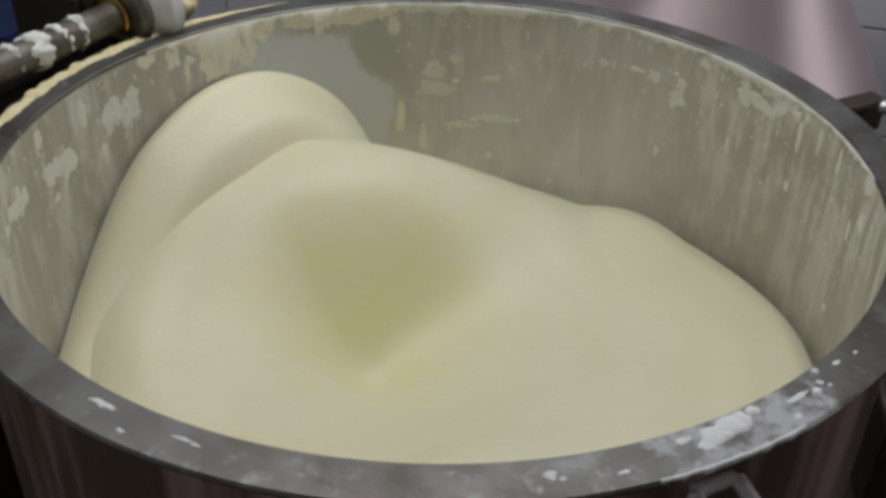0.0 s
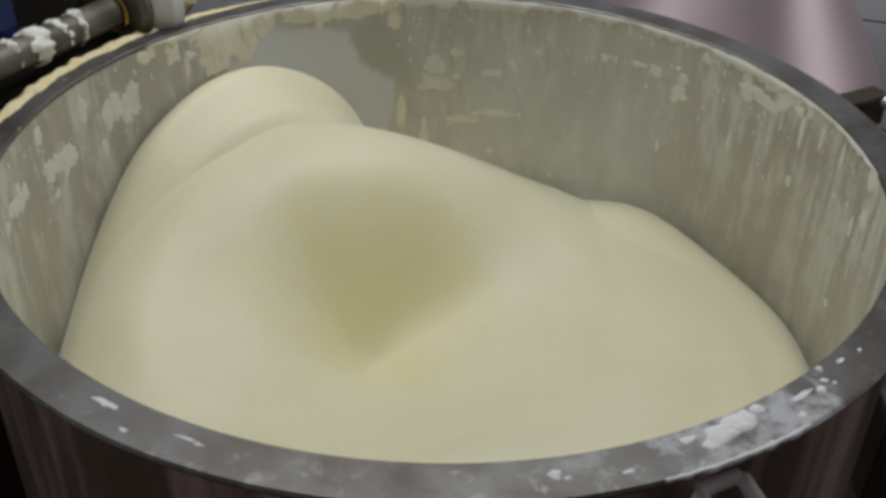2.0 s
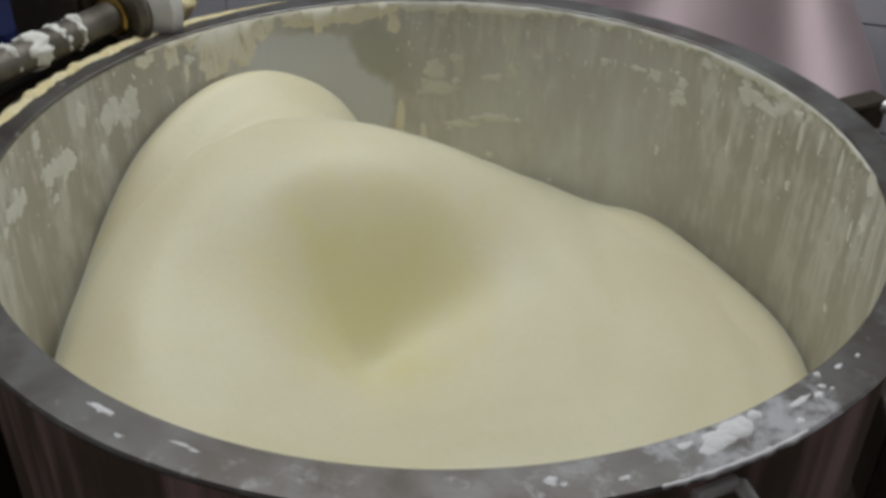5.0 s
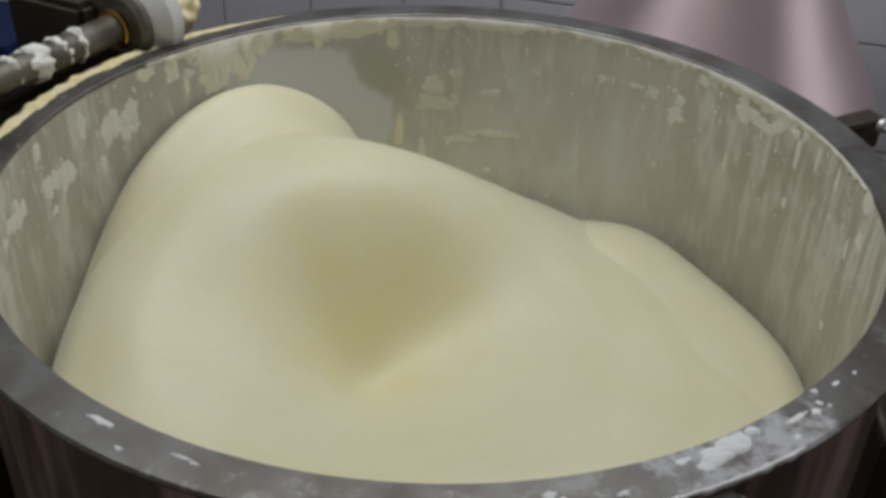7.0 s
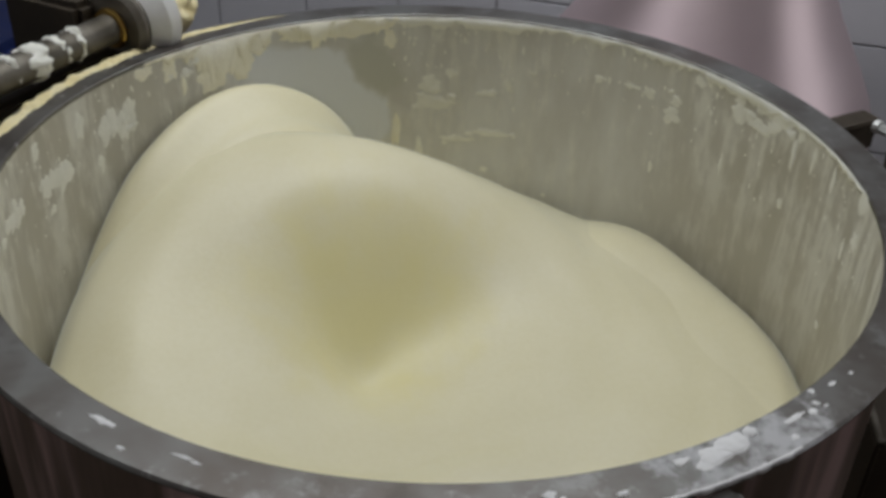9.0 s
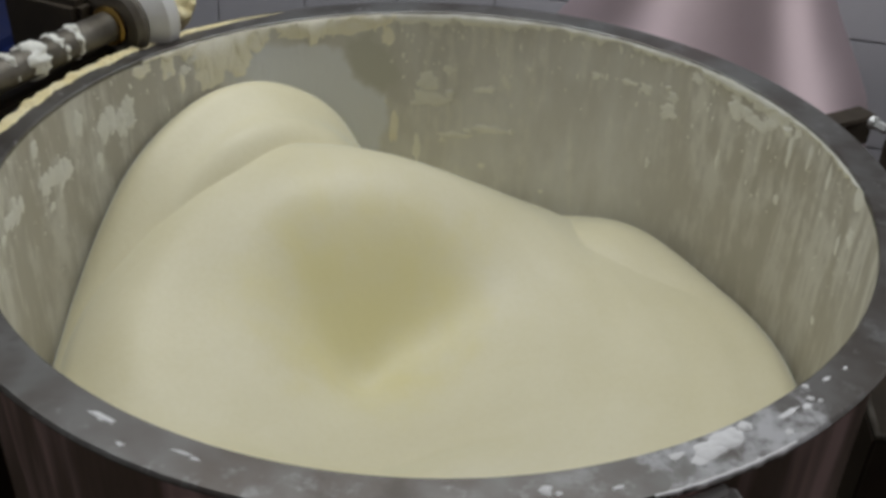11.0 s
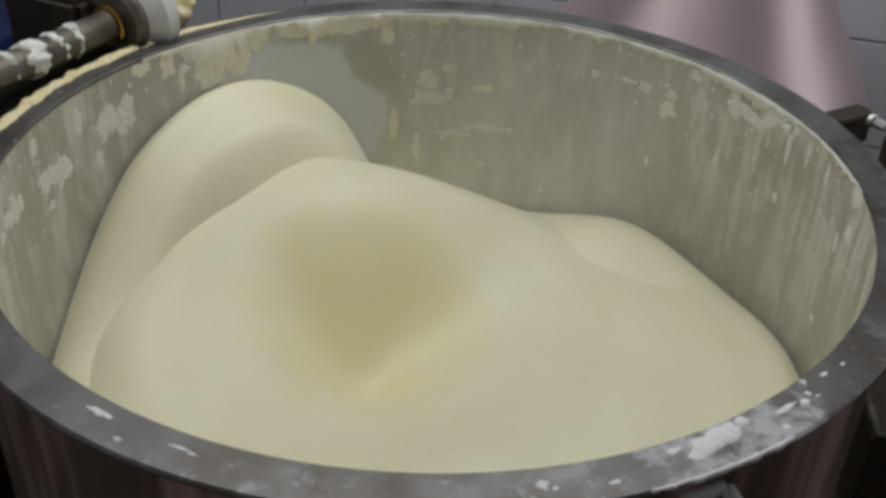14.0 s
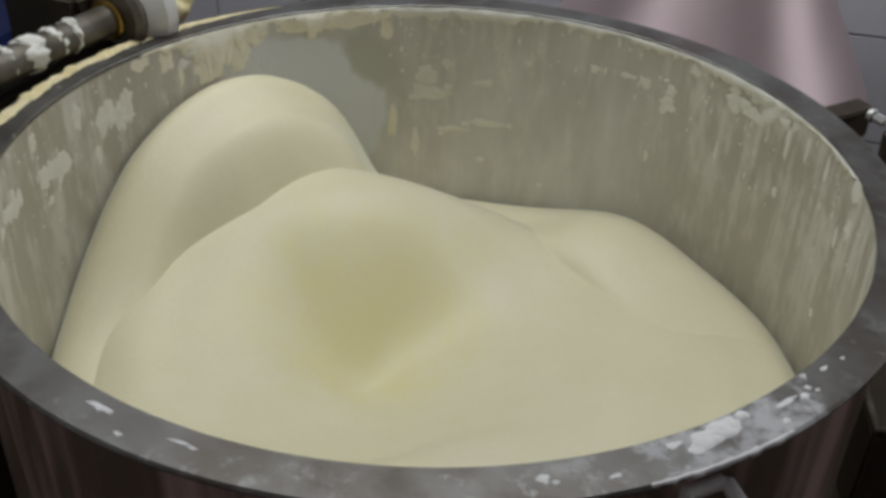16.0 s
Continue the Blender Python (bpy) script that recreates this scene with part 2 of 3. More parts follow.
def along(a, b):
    """The pose whose z axis runs from a to b."""
    a, b = Vector(a), Vector(b)
    return Matrix.Translation(a) @ (b - a).to_track_quat("Z", "Y").to_matrix().to_4x4(), (b - a).length


def rod(a, b, radius, bevel=0.003, segments=24, m=None):
    frame_m, length = along(a, b)
    bm = capped([(radius - bevel, 0), (radius, bevel), (radius, length - bevel), (radius - bevel, length)], segments)
    bmesh.ops.transform(bm, matrix=frame_m, verts=bm.verts)
    return bm


def ease(t):
    t = max(0.0, min(1.0, t))
    return t * t * (3 - 2 * t)


def round_table_of(points, soft=9.0):
    """A smooth periodic curve near (degrees, value) pairs."""
    degrees = np.arange(-180, 180)
    knots = [a for a, _ in points]
    values = np.interp(degrees, knots, [v for _, v in points], period=360)
    kernel = np.exp(-(((degrees) / soft) ** 2) / 2)
    kernel /= kernel.sum()
    smoothed = np.real(np.fft.ifft(np.fft.fft(values) * np.fft.fft(np.fft.ifftshift(kernel))))

    def value(a):
        k = (a + 180.0) % 360.0
        i = int(k)
        return smoothed[i % 360] * (1 - k + i) + smoothed[(i + 1) % 360] * (k - i)
    return value


# room
def room():
    floor = part("floor", box(6, 6, 0.1, 0, pose(0, 0, -0.05)), FLOOR)
    tagged(floor, "dark brown worn kitchen floor", "floor", kind="structure")
    ceil = part("ceiling", box(6, 6, 0.1, 0, pose(0, 0, 2.65)), CEILING)
    tagged(ceil, "plain white painted ceiling", "ceiling", kind="structure")
    back = part("wall_north", box(6.5, 0.12, 2.6, 0, pose(0, 0.066, 1.3)), GROUT, m=pose(0.351, 1.148, 0, 0, 0, -17))
    tagged(back, "grey grout wall under lavender-grey tiles", "wall", kind="structure")
    # unseen walls, coloured pink and brown only for what the steel reflects
    for name, m in (("wall_south", pose(0, -2.6, 1.3)), ("wall_west", pose(-2.9, 0, 1.3, 0, 0, 90)), ("wall_east", pose(2.2, 0, 1.3, 0, 0, 90))):
        pink = name == "wall_south"
        w = part(name, box(6.2, 0.12, 2.6, 0), PLASTER if pink else BROWN, m=m)
        tagged(w, "unseen dusty pink wall, coloured for steel reflections" if pink else "unseen brown wall, coloured for steel reflections", "wall", kind="structure")
    return back


def wall_tiles(back):
    """Square glazed tiles on the back wall, each its own piece."""
    pitch, joint = 0.218, 0.004
    shared = mesh_of("tile", box(pitch - joint, 0.006, pitch - joint, 0.0015), TILE)
    for i in range(-13, 14):
        for k in range(0, 11):
            tile = new("tile", shared)
            tile.parent = back
            z = 0.59 - pitch * 2.5 + k * pitch
            tile.matrix_basis = pose(0.003 + (i + 0.5) * pitch - 0.03, 0.003, z, random.uniform(-0.2, 0.2), 0, random.uniform(-0.2, 0.2))


# bowl
def bowl():
    tub = thing("mixing_bowl", "large stainless steel mixing bowl smeared with dried dough", "mixing bowl")
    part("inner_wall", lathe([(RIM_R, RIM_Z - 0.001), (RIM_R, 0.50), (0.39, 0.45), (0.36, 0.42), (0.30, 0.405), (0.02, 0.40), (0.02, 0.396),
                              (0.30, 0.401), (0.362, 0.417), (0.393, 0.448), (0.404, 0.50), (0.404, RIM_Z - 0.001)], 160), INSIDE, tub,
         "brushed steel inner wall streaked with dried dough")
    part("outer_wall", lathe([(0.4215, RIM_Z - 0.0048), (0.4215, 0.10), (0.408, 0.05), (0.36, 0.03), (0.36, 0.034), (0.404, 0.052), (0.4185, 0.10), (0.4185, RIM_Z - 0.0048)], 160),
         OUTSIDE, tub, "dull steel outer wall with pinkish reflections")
    part("rim", lathe([(RIM_R - 0.0004, RIM_Z - 0.001), (RIM_R + 0.0008, RIM_Z), (FLANGE_R - 0.0022, RIM_Z), (FLANGE_R, RIM_Z - 0.0020),
                       (FLANGE_R, RIM_Z - 0.0035), (FLANGE_R - 0.001, RIM_Z - 0.0045), (0.408, RIM_Z - 0.0045), (0.404, RIM_Z - 0.0055), (RIM_R - 0.0004, RIM_Z - 0.005)], 200),
         RIM, tub, "scuffed grey steel rim dusted with flour")
    part("base_ring", lathe([(0.30, 0.0), (0.345, 0.0), (0.36, 0.012), (0.36, 0.035), (0.30, 0.035)], 96), DARK, tub, "dark base ring")
    return tub


WALL_SPLASHES = (
    (91.1, 0.728, 0.034, 0.011), (80.7, 0.746, 0.013, 0.006), (91.7, 0.754, 0.016, 0.016), (85.7, 0.676, 0.027, 0.006),
    (79.4, 0.688, 0.031, 0.006), (44.8, 0.776, 0.014, 0.014), (49.7, 0.794, 0.011, 0.009), (53.2, 0.796, 0.013, 0.004),
    (59.8, 0.793, 0.007, 0.007), (40.3, 0.831, 0.01, 0.007), (31.2, 0.817, 0.014, 0.016), (26.6, 0.815, 0.025, 0.009),
    (22.1, 0.836, 0.021, 0.014), (17.9, 0.81, 0.005, 0.025), (13.0, 0.821, 0.004, 0.019), (7.0, 0.821, 0.005, 0.017),
    (-3.1, 0.84, 0.015, 0.018), (-3.9, 0.797, 0.011, 0.012), (18.4, 0.748, 0.005, 0.008), (33.1, 0.746, 0.004, 0.014),
    (47.4, 0.698, 0.004, 0.009), (-0.6, 0.775, 0.005, 0.013), (0.3, 0.676, 0.005, 0.006), (153.1, 0.794, 0.027, 0.024),
    (161.4, 0.815, 0.01, 0.018), (168.9, 0.781, 0.029, 0.016), (-177.3, 0.792, 0.027, 0.014), (-171.9, 0.786, 0.009, 0.007),
    (141.0, 0.828, 0.013, 0.02), (138.6, 0.804, 0.005, 0.015), (146.1, 0.836, 0.016, 0.01), (171.2, 0.752, 0.008, 0.007),
    (133.0, 0.808, 0.024, 0.026), (127.8, 0.813, 0.022, 0.022), (124.3, 0.83, 0.026, 0.014), (115.8, 0.833, 0.033, 0.011), (106.4, 0.831, 0.04, 0.013),
    (99.2, 0.817, 0.011, 0.015), (44.5, 0.795, 0.008, 0.009), (76.7, 0.762, 0.007, 0.01), (72.1, 0.783, 0.005, 0.005),
    (87.5, 0.771, 0.009, 0.008), (80.6, 0.632, 0.006, 0.006), (68.3, 0.607, 0.005, 0.004), (93.6, 0.653, 0.006, 0.026),
    (98.0, 0.688, 0.008, 0.03), (33.7, 0.849, 0.016, 0.006), (17.1, 0.836, 0.007, 0.011), (173.1, 0.826, 0.01, 0.013),
    (157.9, 0.758, 0.007, 0.013),
)


def splat(bm, place, w, h, t, seed, n=16, rings=2, ragged=0.55):
    """One domed, ragged smear: half sizes w and h, thickness t."""
    loops = [[] for _ in range(rings)]
    for i in range(n):
        a = 2 * math.pi * i / n
        c, d = math.cos(a), math.sin(a)
        k = 0.75 + ragged * noise.noise((c * 1.6 + seed * 3.1, d * 1.6, seed * 1.3)) + ragged * 0.35 * noise.noise((c * 3.2 + seed, d * 3.2, seed * 2.3))
        k = max(k, 0.25)
        for q in range(rings):
            f = 1 - q / rings
            lift = -0.0006 if q == 0 else t * (1 - f * f) ** 0.5 * (0.9 + 0.5 * noise.noise((c * 3 * f, d * 3 * f, seed + 9.0)))
            loops[q].append(bm.verts.new(place(c * w * k * f, d * h * k * f, lift)))
    top = bm.verts.new(place(0, 0, t))
    for q in range(rings):
        for i in range(n):
            j = (i + 1) % n
            if q == rings - 1:
                bm.faces.new((loops[q][i], loops[q][j], top))
            else:
                bm.faces.new((loops[q][i], loops[q][j], loops[q + 1][j], loops[q + 1][i]))


def on_wall(a_deg, z):
    a = radians(a_deg)

    def place(x, y, t):
        b = a + x / RIM_R
        r = RIM_R - t
        return (r * math.cos(b), r * math.sin(b), min(z + y, RIM_Z - 0.002))
    return place


def on_rim(a_deg, r0):
    a = radians(a_deg)

    def place(x, y, t):
        b = a + x / r0
        r = min(max(r0 + y, RIM_R + 0.001), FLANGE_R - 0.003)
        return (r * math.cos(b), r * math.sin(b), RIM_Z + t)
    return place


def wall_strip(a0, a1, depth, seed):
    """A continuous ragged skin of dough that hangs from the rim's inner edge."""
    bm = bmesh.new()
    last = None
    for k in range(int((a1 - a0) / 0.35) + 1):
        a = a0 + 0.35 * k
        ends = min(1.0, (a - a0) / 4.0, (a1 - a) / 4.0)
        d = 0.003 + depth * ends * max(0.05, 0.55 + 0.9 * noise.noise((a * 0.11, seed, 0)) + 0.6 * noise.noise((a * 0.5, seed, 4)) + 0.5 * noise.noise((a * 1.7, seed, 6)))
        t = 0.0016 + 0.0016 * noise.noise((a * 0.4, seed, 8))
        place = on_wall(a, RIM_Z - 0.0025)
        row = [bm.verts.new(place(0, 0, -0.0005)), bm.verts.new(place(0, -0.0012, max(t, 0.0008))), bm.verts.new(place(0, -d * 0.5, max(t, 0.0008))),
               bm.verts.new(place(0, -d * 0.9, max(t, 0.0008))), bm.verts.new(place(0, -d, -0.0005))]
        if last:
            for i in range(4):
                bm.faces.new((last[i], last[i + 1], row[i + 1], row[i]))
        last = row
    return smooth(bm)


def bowl_splashes(tub):
    for i, (a, z, w, h) in enumerate(WALL_SPLASHES):
        cream = 95 < a < 150
        if w > 0.015 and (a > 150 or a < -150):
            # a broad smear that has run down in drips
            for k in range(4):
                bm = bmesh.new()
                da = math.degrees((k - 1.5) * w * 0.5 / RIM_R)
                splat(bm, on_wall(a + da, z + random.uniform(-0.5, 0.3) * h), w * random.uniform(0.36, 0.62), h * random.uniform(0.8, 1.7), 0.0007, i * 7.7 + k, 28, 3, 0.4)
                part("dough_splash", smooth(bm), CRUST, tub)
            continue
        bm = bmesh.new()
        splat(bm, on_wall(a, z), w * 1.25, h * 1.25, 0.0009 if w * h > 0.0002 else 0.0007, i * 7.7, 40, 4, 0.40)
        part("dough_splash", smooth(bm), DRIED if cream else CRUST, tub)
    # smears drawn out along the wall: degrees, height, half width
    chains = (((88.6, 0.669, 5), (86.5, 0.678, 6), (83.8, 0.685, 6), (81.0, 0.691, 7), (78.3, 0.691, 6), (75.1, 0.689, 5)),
              ((94.3, 0.722, 6), (93.2, 0.737, 8), (90.6, 0.747, 9), (90.0, 0.731, 8), (87.3, 0.737, 7)), ((82.0, 0.744, 5), (79.6, 0.749, 6)),
              ((31.7, 0.830, 7), (28.8, 0.821, 9), (26.8, 0.835, 9), (23.6, 0.824, 10), (20.9, 0.840, 8), (19.5, 0.828, 8)),
              ((44.8, 0.783, 6), (44.3, 0.800, 5), (45.6, 0.806, 4)), ((154.2, 0.789, 9), (151.5, 0.792, 8), (150.3, 0.780, 9)), ((141.1, 0.821, 8), (138.0, 0.818, 9), (135.9, 0.828, 9)))
    for c, chain in enumerate(chains):
        for k, (a, z, w) in enumerate(chain):
            bm = bmesh.new()
            splat(bm, on_wall(a, z), w * 0.0015, w * 0.00105, 0.0009 + 0.00015 * k, c * 11.3 + k, 28, 3, 0.5)
            part("dough_smear", smooth(bm), CRUST, tub)
    # fine specks all round
    bm = bmesh.new()
    for k in range(260):
        a = random.choice((random.uniform(20, 100), random.uniform(20, 100), random.uniform(-10, 40), random.uniform(140, 195)))
        z = RIM_Z - 0.004 - abs(random.gauss(0, 0.06))
        s = random.uniform(0.001, 0.0038)
        splat(bm, on_wall(a, max(z, 0.62)), s, s * random.uniform(0.8, 2.6), 0.0006, k, 10)
    part("dough_specks", smooth(bm), CRUST, tub, kind="stuff")
    # ragged cream skin under the rim
    for a0, a1, depth, material in ((-2, 58, 0.010, CRUST), (55, 101, 0.011, CRUST), (97, 114, 0.030, DRIED), (109, 138, 0.050, DRIED), (133, 146, 0.020, DRIED)):
        part("dough_skin", wall_strip(a0, a1, depth, a0 * 0.37), material, tub)


def rim_flour(tub):
    spots = ((-61.2, 0.4095, 0.019, 0.0095, 0.004), (-63.6, 0.4125, 0.015, 0.010, 0.003), (-58.7, 0.4065, 0.0068, 0.0058, 0.004), (-65.0, 0.417, 0.010, 0.006, 0.0012), (-66.8, 0.409, 0.008, 0.004, 0.001),
             (-53.6, 0.413, 0.012, 0.0030, 0.001), (-51.6, 0.4165, 0.006, 0.0035, 0.002), (-50.3, 0.413, 0.0035, 0.003, 0.002), (-49.8, 0.4185, 0.0025, 0.002, 0.002), (-55.6, 0.425, 0.004, 0.003, 0.001),
             (-49.2, 0.4035, 0.003, 0.0028, 0.003), (-46.5, 0.4085, 0.005, 0.0022, 0.001), (-43.6, 0.412, 0.003, 0.0016, 0.001),
             (-79.5, 0.415, 0.005, 0.005, 0.002), (-78.6, 0.4185, 0.003, 0.002, 0.001), (-73.5, 0.422, 0.006, 0.003, 0.0015), (-120.6, 0.412, 0.013, 0.0035, 0.0015), (-111.5, 0.413, 0.009, 0.002, 0.001),
             (-110.2, 0.4145, 0.005, 0.0015, 0.001), (-117, 0.424, 0.004, 0.002, 0.001))
    for i, (a, r, w, h, t) in enumerate(spots):
        bm = bmesh.new()
        splat(bm, on_rim(a, r), w * 1.15, h * 1.15, t * 0.5, i * 5.3, 40, 5, 0.22 if i < 4 else 0.4)
        part("flour_spot", smooth(bm), FLOUR, tub)
    # flour caked along the outer edge, crumbling off in places
    bm = bmesh.new()
    last = None
    for k in range(260):
        a = -71 + 15 * k / 259
        ends = min(1.0, k / 30, (259 - k) / 18)
        up = ends * (0.0002 + 0.0010 * noise.noise((a * 0.9, 5.0, 0)) + 0.0005 * noise.noise((a * 6.5, 5.0, 3)))
        out = ends * (0.0007 + 0.0020 * noise.noise((a * 0.7, 9.0, 0)) + 0.0012 * noise.noise((a * 7.5, 9.0, 3)))
        inner = -0.0018 - 0.006 * max(0.0, noise.noise((a * 1.1, 2.0, 0)))
        up, out = max(up, 0.0002), max(out, 0.0003)
        row = []
        for y, z in ((inner, -0.0005), (-0.0015, up * 0.8), (out * 0.4, up * 0.6), (out, -0.002), (out * 0.8, -0.004), (-0.001, -0.0046)):
            q, r = radians(a), FLANGE_R - 0.001 + y
            row.append(bm.verts.new((r * math.cos(q), r * math.sin(q), RIM_Z + z)))
        if last:
            for i in range(5):
                bm.faces.new((last[i], last[i + 1], row[i + 1], row[i]))
        last = row
    part("caked_flour", smooth(bm), FLOUR, tub, "white flour caked on the rim's outer edge")
    # caked dough along the back of the rim
    bm = bmesh.new()
    last = None
    for k in range(200):
        a = 177 - 60 * k / 199
        place = on_rim(a, 0.426)
        ends = min(1.0, k / 12, (199 - k) / 110) * (0.35 + 0.9 * abs(noise.noise((a * 0.17, 2.0, 0))))
        inner = -0.007 + 0.008 * noise.noise((a * 0.19, 1.0, 0)) + 0.003 * noise.noise((a * 0.9, 1.0, 0))
        top = ends * (0.004 + 0.009 * abs(noise.noise((a * 0.31, 7.0, 0))) + 0.003 * noise.noise((a * 1.3, 7.0, 0))) + 0.0006
        outer = 0.004 + 0.005 * noise.noise((a * 0.4, 3.0, 0))
        thin = min(1.0, (199 - k) / 70)
        inner, outer = inner * thin, outer * thin
        row = []
        for y, t in ((inner, -0.0004), (inner * 0.6, top * 0.7), (0, top), (outer, top * 0.8), (outer + 0.003 * thin, -0.001)):
            b, r = radians(a), 0.426 + y
            row.append(bm.verts.new((r * math.cos(b), r * math.sin(b), RIM_Z + t)))
        if last:
            for i in range(4):
                bm.faces.new((last[i], last[i + 1], row[i + 1], row[i]))
        last = row
    part("caked_dough", smooth(bm), YELLOW, tub, "lumpy caked dough on the rim")


def bowl_handle(tub):
    """A loop of flat bar that juts out below the rim."""
    m = Matrix.Rotation(radians(-64.4), 4, "Z")
    bm = bmesh.new()
    pts = [(0.425, -0.017, 0.820), (0.51, -0.017, 0.797), (0.51, 0.017, 0.797), (0.425, 0.017, 0.820)]
    for a, b in ((0, 1), (1, 2), (2, 3), (3, 0)):
        r = rod(pts[a], pts[b], 0.0055, 0.002, 12)
        tmp = bpy.data.meshes.new("tmp")
        r.to_mesh(tmp)
        r.free()
        bm.from_mesh(tmp)
        bpy.data.meshes.remove(tmp)
    bmesh.ops.transform(bm, matrix=m, verts=bm.verts)
    part("handle", bm, PALE, tub, "bright steel loop handle")


# dough
WALL_LEVEL = round_table_of([(-180, 0.622), (-165, 0.608), (-150, 0.601), (-90, 0.605), (-40, 0.606), (0, 0.602), (20, 0.592), (35, 0.588), (60, 0.586), (75, 0.580), (99, 0.583), (103, 0.635), (107, 0.715),
                             (112, 0.748), (117, 0.770), (125, 0.790), (135, 0.791), (142, 0.780), (152, 0.750), (160, 0.708), (170, 0.658)], 3.0)
CREST = round_table_of([(-180, 0.672), (-165, 0.655), (-150, 0.642), (-125, 0.622), (-90, 0.613), (-60, 0.618), (-30, 0.632), (0, 0.640), (20, 0.645), (40, 0.664), (60, 0.711), (75, 0.752), (90, 0.775), (112, 0.784),
                        (125, 0.772), (141, 0.748), (157, 0.712), (170, 0.686)], 9.0)
CREST_R = round_table_of([(-180, 0.245), (-150, 0.19), (-120, 0.14), (-90, 0.12), (-60, 0.14), (-30, 0.19), (0, 0.25), (20, 0.275), (40, 0.275), (60, 0.252), (90, 0.235), (110, 0.245), (125, 0.262),
                          (141, 0.268), (160, 0.262)], 10.0)
HOLLOW = (-0.066, -0.030)
PIT = 0.602


def level_height(x, y):
    """The dough's slack surface, which climbs the wall at one side and swells at the other."""
    r, a = math.hypot(x, y), math.degrees(math.atan2(y, x))
    dome = 0.600 + 0.030 * ease(1.0 - r / 0.40)
    rise = WALL_LEVEL(a) - 0.600
    start = 0.185 + 0.075 * ease(((a + 360) % 360 - 138) / 26)
    z = dome + rise * (0.82 * ease((r - start) / (0.325 - start)) + 0.18 * ease((r - 0.32) / 0.07))
    z += 0.008 * math.exp(-((x + 0.19) ** 2 + (y - 0.22) ** 2) / 0.008)
    # the swelling beside the fold
    z += (0.040 * math.exp(-((a - 47) / 16) ** 2) + 0.021 * math.exp(-((a - 12) / 28) ** 2)) * math.exp(-((r - 0.315) / (0.11 if r > 0.315 else 0.075)) ** 2)
    return z + 0.004 * noise.noise((x * 5, y * 5, 2.0)) + wrinkles(x, y)


def body_height(x, y):
    r, dx, dy = math.hypot(x, y), x - HOLLOW[0], y - HOLLOW[1]
    turn = math.atan2(dy, dx)
    reach = max(CREST_R(math.degrees(turn)), 0.18) * (0.70 + 0.30 * ease(math.cos(turn - 0.1) * 1.3))
    z = level_height(x, y) - 0.16 * math.exp(-(math.hypot(dx, dy) / reach) ** 8)
    if r > 0.365:
        z -= 0.016 * ((r - 0.365) / 0.033) ** 2
    return z


def wrinkles(x, y):
    """Faint stretch marks that run round the hollow."""
    dx, dy = x - HOLLOW[0], y - HOLLOW[1]
    r, a = math.hypot(dx, dy), math.atan2(dy, dx)
    near = ease((r - 0.12) / 0.10)
    return near * (0.0012 * noise.noise((r * 38, math.cos(a) * 1.5, math.sin(a) * 1.5)) + 0.0030 * noise.noise((r * 13 + 5, math.cos(a), math.sin(a))))


def soft_max(a, b, k):
    h = max(k - abs(a - b), 0.0) / k
    return max(a, b) + h * h * k * 0.25


def fold_height(x, y):
    """A thick roll round a deep hollow: steep at the back of the hollow, low and broad at its front."""
    dx, dy = x - HOLLOW[0], y - HOLLOW[1]
    r, a = math.hypot(dx, dy), math.degrees(math.atan2(dy, dx))
    top, reach = CREST(a), CREST_R(a)
    back = ease((math.sin(radians(a)) - 0.02) / 0.85)
    if r < reach:
        t = (r / reach) ** (0.95 + 0.28 * ease((math.cos(radians(a - 15)) + 0.3) / 1.3))
        steep = 0.50 * ease((t - 0.03) / 0.74) + 0.50 * ease((t - 0.04) / 0.96)
        z = PIT + (top - PIT) * (back * steep + (1 - back) * (0.45 * ease(t / 0.62) + 0.55 * ease(t)))
    else:
        left = ease((-math.cos(radians(a)) - 0.2) / 0.6)
        width = 0.24 - 0.12 * back + 0.13 * ease(math.cos(radians(a - 4)) * 1.5) + 0.22 * left * back - 0.08 * left * (1 - back)
        z = 0.54 + (top - 0.54) * math.exp(-((r - reach) / width) ** 2)
    # the pinch at the foot of the hollow
    z -= 0.008 * math.exp(-((dx - 0.002) ** 2 / 0.0011 + (dy - 0.014) ** 2 / 0.0014))
    # towards the front the fold runs out into the slack dough
    rc = math.hypot(x, y)
    side = ease((x - 0.12) / 0.10)
    under = level_height(x, y) + 0.003 - (0.06 - 0.060 * side) * ease((y + 0.10) / 0.12)
    z = soft_max(z, under - 0.25 * math.exp(-(r / (0.85 * max(reach, 0.15))) ** 4), 0.06)
    z -= 0.020 * ease((rc - 0.28) / 0.11) * ease((-x - 0.22) / 0.13)
    if rc > 0.368:
        z -= 0.012 * ((rc - 0.368) / 0.026) ** 2
    return z + 0.003 * noise.noise((x * 6, y * 6, 5.0)) + wrinkles(x * 0.98 + 0.01, y)


